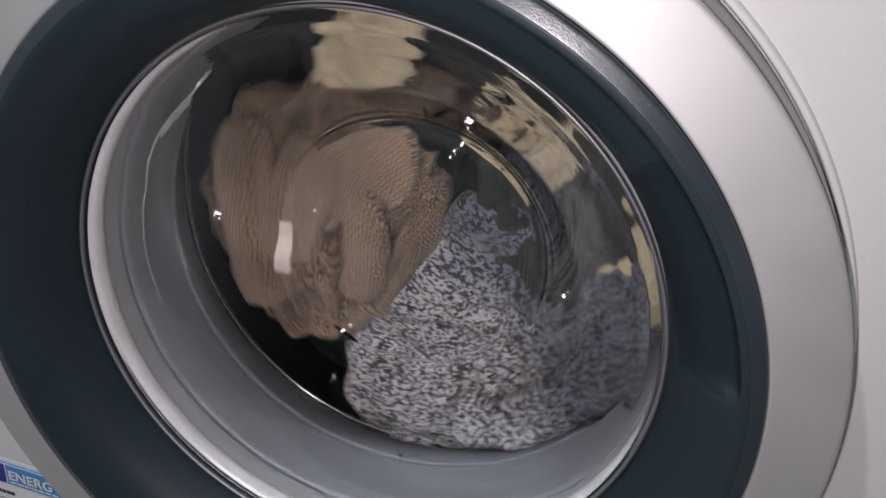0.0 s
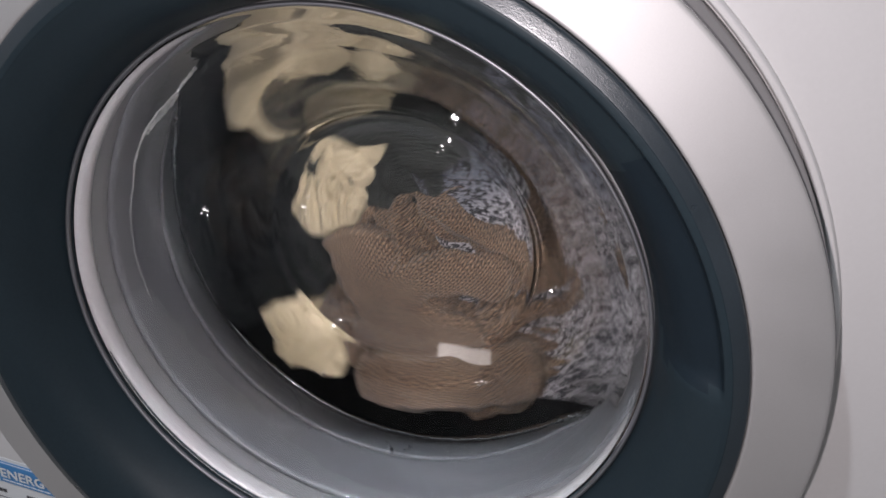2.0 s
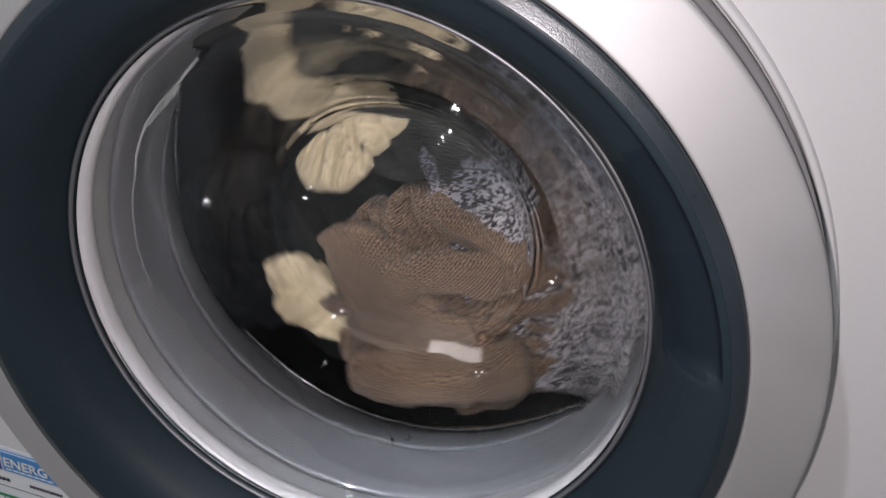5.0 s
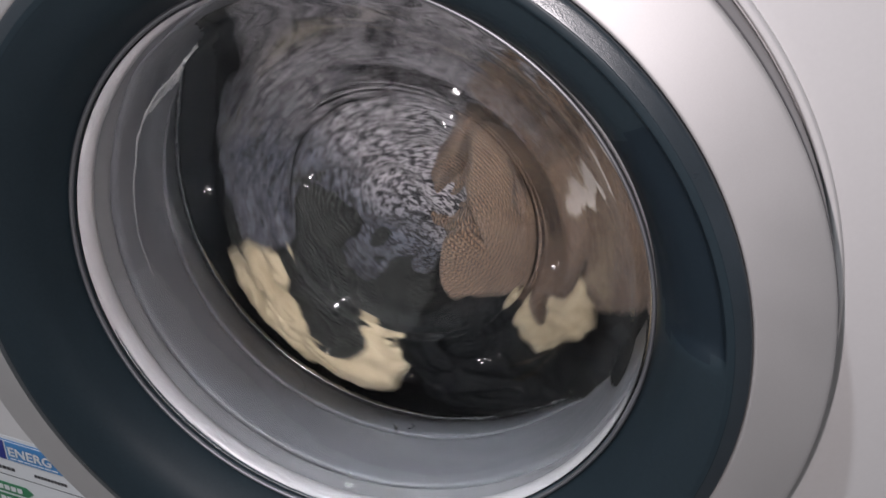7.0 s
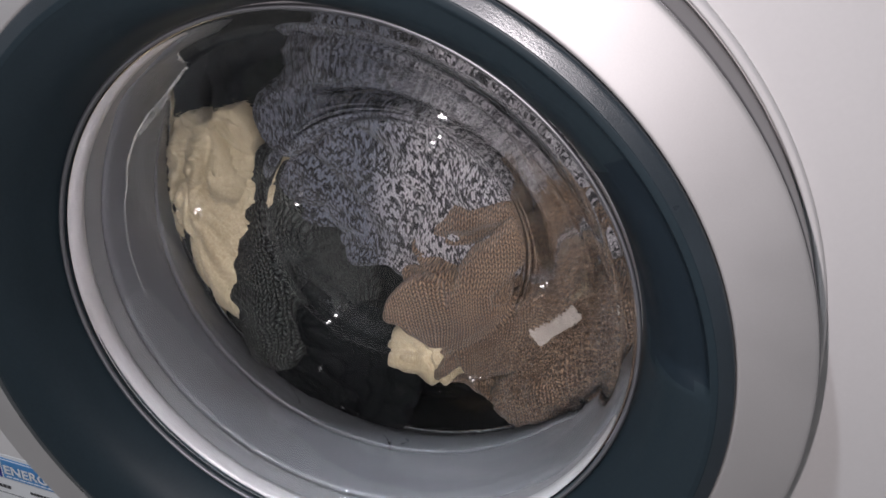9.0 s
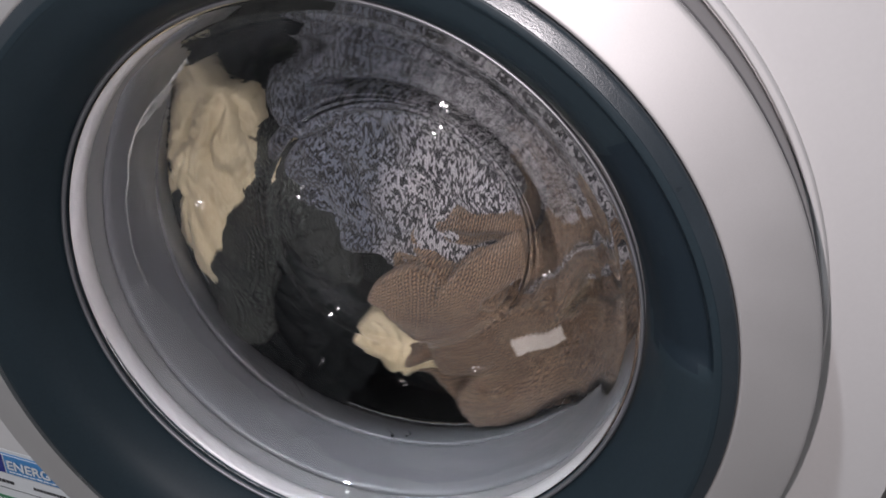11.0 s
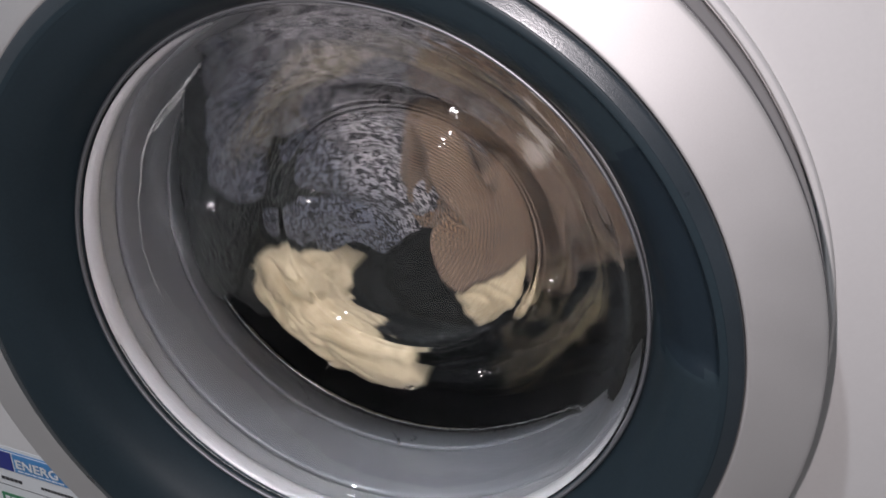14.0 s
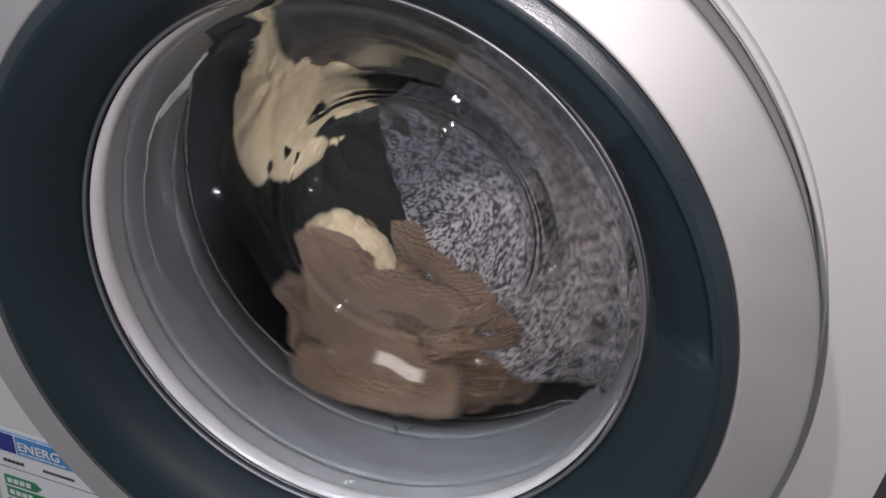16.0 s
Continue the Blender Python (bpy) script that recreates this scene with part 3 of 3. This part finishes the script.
def roll(name, material, parent, path, radius, seed=0, flat=0.75, lift=0.0, label="", ribs=0, segs=28, steps=44):
    """A rolled or gathered fold of a garment: a lumpy tube through points (distance, degrees) on the load's face."""
    pts = [Vector((r * math.cos(radians(a)), 0, r * math.sin(radians(a)))) for r, a in path]
    off = Vector((seed * 4.7, seed * 9.1, seed * 2.3))

    def place(u):
        u *= len(pts) - 1
        i = min(int(u), len(pts) - 2)
        s = u - i
        p0, p1, p2, p3 = (pts[min(max(i + k, 0), len(pts) - 1)] for k in (-1, 0, 1, 2))
        return 0.5 * (2 * p1 + (p2 - p0) * s + (2 * p0 - 5 * p1 + 4 * p2 - p3) * s * s + (3 * p1 - p0 - 3 * p2 + p3) * s ** 3)

    bm = bmesh.new()
    loops = []
    for i in range(steps + 1):
        u = i / steps
        c = place(u)
        way = (place(min(1, u + 0.01)) - place(max(0, u - 0.01))).normalized()
        side = Vector((way.z, 0, -way.x))
        cap = math.sqrt(max(0.02, 1 - max(0, 1 - min(u, 1 - u) * 7) ** 2))
        R = radius * cap * (1 + 0.25 * noise.noise(Vector((u * 5, 0, 0)) + off))
        c.y = rest(min(c.xz.length, 0.21)) - lift + 0.004
        loop = []
        for k in range(segs):
            a = 2 * math.pi * k / segs
            q = side * math.cos(a) * R + Vector((0, 1, 0)) * math.sin(a) * R * flat
            w = 1 + 0.22 * noise.noise((c + q) * 70 + off) + 0.14 * noise.noise(Vector((math.cos(a) * 3, math.sin(a) * 3, u * 3)) + off) + (0.05 * math.cos(ribs * a) if ribs else 0)
            v = c + q * w
            v.y = max(v.y, (0.1600 if v.xz.length < 0.145 else seal_face(v.xz.length) - 0.0015) + 0.00013 * (seed - 10))
            loop.append(bm.verts.new(v))
        loops.append(loop)
    for a, b in zip(loops, loops[1:]):
        for k in range(segs):
            j = (k + 1) % segs
            bm.faces.new((a[k], a[j], b[j], b[k]))
    bm.faces.new(loops[0])
    bm.faces.new(loops[-1])
    return part(name, bm, material, parent, label)


def tag(parent, centre, turn, width, height):
    """A white woven label with a pinked edge, sewn to a garment."""
    r, a = centre
    cx, cz = r * math.cos(radians(a)), r * math.sin(radians(a))
    bm = bmesh.new()
    n = 22
    top, low = [], []
    for i in range(n + 1):
        u = i / n - 0.5
        for store, v in ((top, 0.5 + (0.3 if i % 2 else 0.0)), (low, -0.5)):
            p = Vector((u * width, 0, v * height))
            c, d = math.cos(radians(turn)), math.sin(radians(turn))
            x, z = cx + p.x * c - p.z * d, cz + p.x * d + p.z * c
            y = rest(math.hypot(x, z)) - 0.0075 - 0.002 * math.sin(u * 7)
            store.append((bm.verts.new((x, y, z)), bm.verts.new((x, y + 0.0014, z))))
    for i in range(n):
        for f in (0, 1):
            bm.faces.new((top[i][f], top[i + 1][f], low[i + 1][f], low[i][f]))
        bm.faces.new((top[i][0], top[i + 1][0], top[i + 1][1], top[i][1]))
        bm.faces.new((low[i][0], low[i + 1][0], low[i + 1][1], low[i][1]))
    return part("sewn_label", bm, TAG, parent, "white woven label with a pinked edge", smooth=False)


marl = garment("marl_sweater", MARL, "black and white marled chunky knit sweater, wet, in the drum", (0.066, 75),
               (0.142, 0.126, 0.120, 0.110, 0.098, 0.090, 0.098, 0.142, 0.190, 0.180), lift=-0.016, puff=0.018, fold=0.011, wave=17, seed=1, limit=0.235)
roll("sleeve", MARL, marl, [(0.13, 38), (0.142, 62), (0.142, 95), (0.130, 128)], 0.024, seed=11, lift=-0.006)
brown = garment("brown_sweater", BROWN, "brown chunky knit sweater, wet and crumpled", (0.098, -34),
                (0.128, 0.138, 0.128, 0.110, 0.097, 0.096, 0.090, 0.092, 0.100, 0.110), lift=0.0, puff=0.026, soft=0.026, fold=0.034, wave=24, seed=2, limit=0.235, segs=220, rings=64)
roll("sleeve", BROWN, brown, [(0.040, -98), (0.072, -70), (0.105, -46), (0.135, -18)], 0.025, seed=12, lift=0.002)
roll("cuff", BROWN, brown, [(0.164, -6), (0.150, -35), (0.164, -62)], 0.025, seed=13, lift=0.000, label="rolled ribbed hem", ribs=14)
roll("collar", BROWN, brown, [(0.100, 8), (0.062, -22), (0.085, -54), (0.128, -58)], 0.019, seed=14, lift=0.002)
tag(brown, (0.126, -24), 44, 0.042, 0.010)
slate = garment("slate_sweater", SLATE, "dark grey ribbed knit sweater, wet", (0.110, 200),
                (0.085, 0.10, 0.105, 0.085, 0.075, 0.09, 0.10, 0.095), lift=-0.019, puff=0.02, fold=0.011, wave=20, seed=3, limit=0.235)
roll("sleeve", SLATE, slate, [(0.07, 172), (0.108, 192), (0.132, 212), (0.170, 230)], 0.026, seed=15, lift=-0.017, ribs=16)
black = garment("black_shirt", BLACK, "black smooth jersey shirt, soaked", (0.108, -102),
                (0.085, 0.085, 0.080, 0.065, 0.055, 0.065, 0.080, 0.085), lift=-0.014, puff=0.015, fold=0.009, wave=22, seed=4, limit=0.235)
cream = garment("cream_leggings", CREAM, "cream jersey leggings, wet and crumpled", (0.150, 187),
                (0.045, 0.058, 0.088, 0.056, 0.030, 0.052, 0.086, 0.058), lift=-0.006, puff=0.014, soft=0.022, fold=0.013, wave=25, grain=(1.5, 1, 0.7), seed=5)
strip = garment("cream_shirt", CREAM, "cream jersey shirt, wet, bunched up over dark cloth", (0.085, 222),
                (0.026, 0.036, 0.062, 0.038, 0.024, 0.032, 0.056, 0.036), lift=-0.012, puff=0.014, soft=0.020, fold=0.010, wave=25, grain=(0.7, 1, 1.5), seed=8, deep=0.05)
ivory = garment("cream_blouse", CREAM, "small crumpled cream jersey blouse, wet", (0.104, -69),
                (0.032, 0.030, 0.044, 0.028, 0.026, 0.030, 0.046, 0.030), lift=-0.002, puff=0.012, soft=0.022, fold=0.008, wave=22, grain=(1.4, 1, 0.8), seed=6)
# added black disc behind the garments, standing for the dark depth between them
lining = garment("black_backing", BLACK, "black cloth backing added behind the load for the dark gaps", (0.0, 0),
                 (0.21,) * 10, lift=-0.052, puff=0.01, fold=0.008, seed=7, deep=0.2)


# ---- what turns ----
# seconds, angle about the door's axis in degrees (anticlockwise as seen from the front), distance from it in mm.
# The drum turns one way to 8.6 s, rests, and turns back.
BROWN_ROWS = [
    (0, 174, 77), (0.2, 226, 81), (0.5, 284, 58), (0.7, 336, 93), (1, 385, 102), (1.2, 429, 72),
    (1.5, 537, 71), (1.7, 592, 66), (2, 656, 68), (2.2, 679, 92), (2.5, 734, 98), (2.7, 778, 75),
    (3, 890, 66), (3.2, 951, 69), (3.5, 1008, 74), (3.7, 1049, 79), (4, 1100, 106), (4.2, 1137, 82),
    (4.5, 1250, 66), (4.7, 1311, 69), (5, 1368, 74), (5.2, 1409, 79), (5.5, 1456, 102), (5.7, 1483, 89),
    (6, 1613, 66), (6.3, 1684, 74), (6.5, 1746, 71), (6.7, 1765, 100), (7, 1816, 102), (7.2, 1843, 89),
    (7.5, 1973, 66), (7.7, 2019, 102), (8, 2104, 85), (8.2, 2123, 110), (8.5, 2132, 108), (8.65, 2133, 113),
    (10.9, 2133, 113), (11.3, 2088, 108), (11.5, 2047, 94), (11.7, 1997, 90), (12, 1958, 103), (12.2, 1918, 76),
    (12.5, 1829, 76), (12.7, 1767, 47), (13, 1683, 109), (13.2, 1649, 98), (13.5, 1601, 115), (13.7, 1554, 94),
    (14, 1482, 90), (14.2, 1406, 98), (14.5, 1341, 106), (14.7, 1302, 123), (15, 1242, 115), (15.2, 1199, 99),
    (15.5, 1121, 91), (15.7, 1060, 91), (16, 977, 114),
]
MARL_ROWS = [
    (0, -47, 91), (0.2, -20, 97), (0.5, 18, 104), (0.7, 44, 101), (1, 164, 81), (1.2, 208, 82),
    (1.5, 298, 93), (1.7, 334, 109), (2, 379, 97), (2.2, 407, 82), (2.5, 519, 78), (2.7, 564, 83),
    (3, 656, 102), (3.2, 686, 120), (3.5, 739, 98), (3.7, 762, 100), (4, 880, 68), (4.2, 910, 69),
    (4.5, 1016, 102), (4.7, 1046, 120), (5, 1099, 98), (5.2, 1122, 100), (5.5, 1226, 43), (5.7, 1288, 64),
    (6, 1370, 86), (6.3, 1432, 105), (6.5, 1463, 96), (6.7, 1493, 72), (7, 1586, 43), (7.2, 1648, 64),
    (7.5, 1730, 86), (7.7, 1772, 83), (8, 1811, 84), (8.2, 1824, 81), (8.5, 1865, 55), (8.65, 1889, 38),
    (10.9, 1889, 38), (11.3, 1863, 33), (11.5, 1797, 59), (11.7, 1750, 66), (12, 1671, 98), (12.2, 1646, 90),
    (12.5, 1608, 97), (12.7, 1560, 58), (13, 1455, 62), (13.2, 1379, 54), (13.5, 1310, 72), (13.7, 1268, 104),
    (14, 1214, 74), (14.2, 1170, 52), (14.5, 1097, 46), (14.7, 1035, 66), (15, 957, 73), (15.2, 915, 88),
    (15.5, 859, 66), (15.7, 804, 53), (16, 734, 60),
]
SLATE_ROWS = [
    (0, 11, 116), (0.2, 54, 124), (0.5, 128, 69), (0.7, 170, 63), (1, 265, 107), (1.2, 309, 101),
    (1.5, 362, 122), (1.7, 402, 119), (2, 466, 84), (2.2, 541, 80), (2.5, 579, 159), (2.7, 674, 96),
    (3, 713, 119), (3.2, 756, 105), (3.5, 811, 99), (3.7, 884, 73), (4, 940, 148), (4.2, 985, 98),
    (4.5, 1073, 119), (4.7, 1116, 105), (5, 1171, 99), (5.2, 1244, 73), (5.5, 1300, 96), (5.7, 1353, 79),
    (6, 1433, 114), (6.3, 1479, 123), (6.5, 1528, 98), (6.7, 1599, 89), (7, 1660, 96), (7.2, 1713, 79),
    (7.5, 1793, 114), (7.7, 1838, 110), (8, 1902, 96), (8.2, 1962, 81), (8.5, 2002, 134), (8.65, 2012, 131),
    (10.9, 2012, 131), (11.3, 1978, 154), (11.5, 1901, 107), (11.7, 1835, 117), (12, 1737, 108), (12.2, 1709, 96),
    (12.5, 1647, 147), (12.7, 1590, 143), (13, 1542, 122), (13.2, 1488, 131), (13.5, 1396, 119), (13.7, 1313, 158),
    (14, 1266, 144), (14.2, 1237, 163), (14.5, 1173, 108), (14.7, 1114, 126), (15, 1008, 135), (15.2, 968, 151),
    (15.5, 911, 163), (15.7, 882, 153), (16, 817, 115),
]
BLACK_ROWS = [
    (0, 83, 119), (0.2, 124, 93), (0.5, 203, 159), (0.7, 258, 130), (1, 330, 138), (1.2, 359, 130),
    (1.5, 440, 117), (1.7, 474, 99), (2, 560, 139), (2.2, 616, 119), (2.5, 684, 139), (2.7, 719, 129),
    (3, 791, 125), (3.2, 836, 99), (3.5, 926, 145), (3.7, 958, 124), (4, 1045, 127), (4.2, 1081, 134),
    (4.5, 1151, 125), (4.7, 1196, 99), (5, 1286, 145), (5.2, 1318, 124), (5.5, 1387, 133), (5.7, 1409, 144),
    (6, 1493, 103), (6.3, 1546, 86), (6.5, 1613, 125), (6.7, 1669, 137), (7, 1747, 133), (7.2, 1769, 144),
    (7.5, 1853, 103), (7.7, 1903, 100), (8, 1969, 97), (8.2, 2008, 97), (8.5, 2063, 110), (8.65, 2051, 144),
    (10.9, 2051, 144), (11.3, 1991, 159), (11.5, 1964, 145), (11.7, 1919, 120), (12, 1849, 64), (12.2, 1805, 104),
    (12.5, 1736, 120), (12.7, 1684, 129), (13, 1635, 147), (13.2, 1594, 129), (13.5, 1494, 58), (13.7, 1447, 94),
    (14, 1376, 62), (14.2, 1320, 65), (14.5, 1273, 123), (14.7, 1229, 74), (15, 1150, 48), (15.2, 1081, 51),
    (15.5, 1033, 53), (15.7, 964, 75), (16, 897, 70),
]
CREAM_ROWS = [
    (0, 15, 154), (0.2, 57, 145), (0.5, 133, 132), (0.7, 173, 144), (1, 262, 176), (1.2, 313, 168),
    (1.5, 373, 158), (1.7, 414, 131), (2, 483, 138), (2.2, 537, 160), (2.5, 613, 192), (2.7, 661, 171),
    (3, 716, 149), (3.2, 771, 125), (3.5, 834, 132), (3.7, 881, 143), (4, 968, 191), (4.2, 1015, 169),
    (4.5, 1076, 149), (4.7, 1131, 125), (5, 1194, 132), (5.2, 1241, 143), (5.5, 1318, 147), (5.7, 1360, 149),
    (6, 1421, 143), (6.3, 1521, 135), (6.5, 1551, 135), (6.7, 1591, 150), (7, 1678, 147), (7.2, 1720, 149),
    (7.5, 1781, 143), (7.7, 1811, 142), (8, 1891, 128), (8.2, 1922, 123), (8.5, 1987, 157), (8.65, 1992, 164),
    (10.9, 1992, 164), (11.3, 1955, 165), (11.5, 1927, 149), (11.7, 1867, 124), (12, 1783, 134), (12.2, 1741, 146),
    (12.5, 1683, 148), (12.7, 1646, 162), (13, 1592, 165), (13.2, 1539, 119), (13.5, 1436, 115), (13.7, 1384, 128),
    (14, 1320, 128), (14.2, 1280, 136), (14.5, 1226, 128), (14.7, 1177, 108), (15, 1066, 107), (15.2, 1018, 117),
    (15.5, 952, 127), (15.7, 921, 130), (16, 858, 127),
]
STRIP_ROWS = [
    (0, 49, 108), (0.2, 78, 80), (0.5, 168, 58), (0.7, 225, 48), (1, 313, 82), (1.2, 363, 110),
    (1.5, 400, 103), (1.7, 425, 84), (2, 513, 65), (2.2, 588, 87), (2.5, 663, 89), (2.7, 722, 121),
    (3, 759, 113), (3.2, 792, 93), (3.5, 852, 76), (3.7, 919, 55), (4, 1019, 84), (4.2, 1067, 100),
    (4.5, 1119, 113), (4.7, 1152, 93), (5, 1212, 76), (5.2, 1279, 55), (5.5, 1329, 149), (5.7, 1371, 144),
    (6, 1447, 133), (6.3, 1505, 91), (6.5, 1573, 110), (6.7, 1634, 85), (7, 1689, 149), (7.2, 1731, 144),
    (7.5, 1807, 133), (7.7, 1852, 118), (8, 1911, 62), (8.2, 1959, 76), (8.5, 1991, 120), (8.65, 1976, 174),
    (10.9, 1976, 174), (11.3, 1958, 136), (11.5, 1923, 117), (11.7, 1860, 102), (12, 1806, 75), (12.2, 1763, 106),
    (12.5, 1688, 100), (12.7, 1649, 124), (13, 1581, 105), (13.2, 1535, 101), (13.5, 1449, 77), (13.7, 1390, 93),
    (14, 1316, 101), (14.2, 1280, 109), (14.5, 1223, 98), (14.7, 1177, 85), (15, 1080, 73), (15.2, 1027, 85),
    (15.5, 951, 90), (15.7, 920, 109), (16, 858, 101),
]
IVORY_ROWS = [
    (0, 109, 132), (0.2, 160, 135), (0.5, 242, 159), (0.7, 286, 152), (1, 338, 142), (1.2, 397, 140),
    (1.5, 446, 113), (1.7, 521, 115), (2, 597, 143), (2.2, 643, 149), (2.5, 697, 151), (2.7, 754, 144),
    (3, 807, 113), (3.2, 865, 112), (3.5, 948, 118), (3.7, 1000, 121), (4, 1066, 147), (4.2, 1107, 140),
    (4.5, 1167, 113), (4.7, 1225, 112), (5, 1308, 118), (5.2, 1360, 121), (5.5, 1417, 133), (5.7, 1448, 128),
    (6, 1497, 122), (6.3, 1612, 77), (6.5, 1663, 75), (6.7, 1718, 95), (7, 1777, 133), (7.2, 1808, 128),
    (7.5, 1857, 122), (7.7, 1905, 80), (8, 2016, 91), (8.2, 2053, 89), (8.5, 2082, 109), (8.65, 2089, 109),
    (10.9, 2089, 109), (11.3, 2031, 110), (11.5, 1987, 113), (11.7, 1959, 121), (12, 1904, 105), (12.2, 1826, 76),
    (12.5, 1764, 87), (12.7, 1726, 66), (13, 1645, 83), (13.2, 1605, 89), (13.5, 1552, 64), (13.7, 1480, 59),
    (14, 1416, 79), (14.2, 1371, 74), (14.5, 1300, 79), (14.7, 1264, 104), (15, 1208, 88), (15.2, 1128, 57),
    (15.5, 1065, 59), (15.7, 1018, 58), (16, 941, 65),
]


def course(rows, t, spread):
    """Angle and distance at a time, evened out over a short spell."""
    ts, angles, far = zip(*rows)
    taps = [t + spread * k / 4 for k in range(-4, 5)]
    return float(np.mean(np.interp(taps, ts, angles))), float(np.mean(np.interp(taps, ts, far))) / 1000


def motions():
    times = [i * 0.1 for i in range(161)]
    for ob in (drum, lining):
        walk(ob, [(t, pose(0, 0, ZC, 0, -course(BLACK_ROWS, t, 0.3)[0], 0)) for t in times])
    for ob, rows, (home_r, home_a) in ((marl, MARL_ROWS, (0.066, 75)), (brown, BROWN_ROWS, (0.098, -34)), (slate, SLATE_ROWS, (0.110, 200)), (black, BLACK_ROWS, (0.108, -102)),
                                       (cream, CREAM_ROWS, (0.150, 187)), (strip, STRIP_ROWS, (0.085, 222)), (ivory, IVORY_ROWS, (0.104, -69))):
        keys = []
        for t in times:
            a, r = course(rows, t, 0.05)
            spin = course(rows, t, 0.22)[0]
            r = min(r, 0.104 if ob is brown else max(home_r + 0.026, 0.150))
            x, z = r * math.cos(radians(a)), r * math.sin(radians(a))
            turned = radians(spin)
            keys.append((t, pose(x - home_r * math.cos(turned), 0, ZC + z - home_r * math.sin(turned), 0, home_a - spin, 0)))
        walk(ob, keys)


motions()
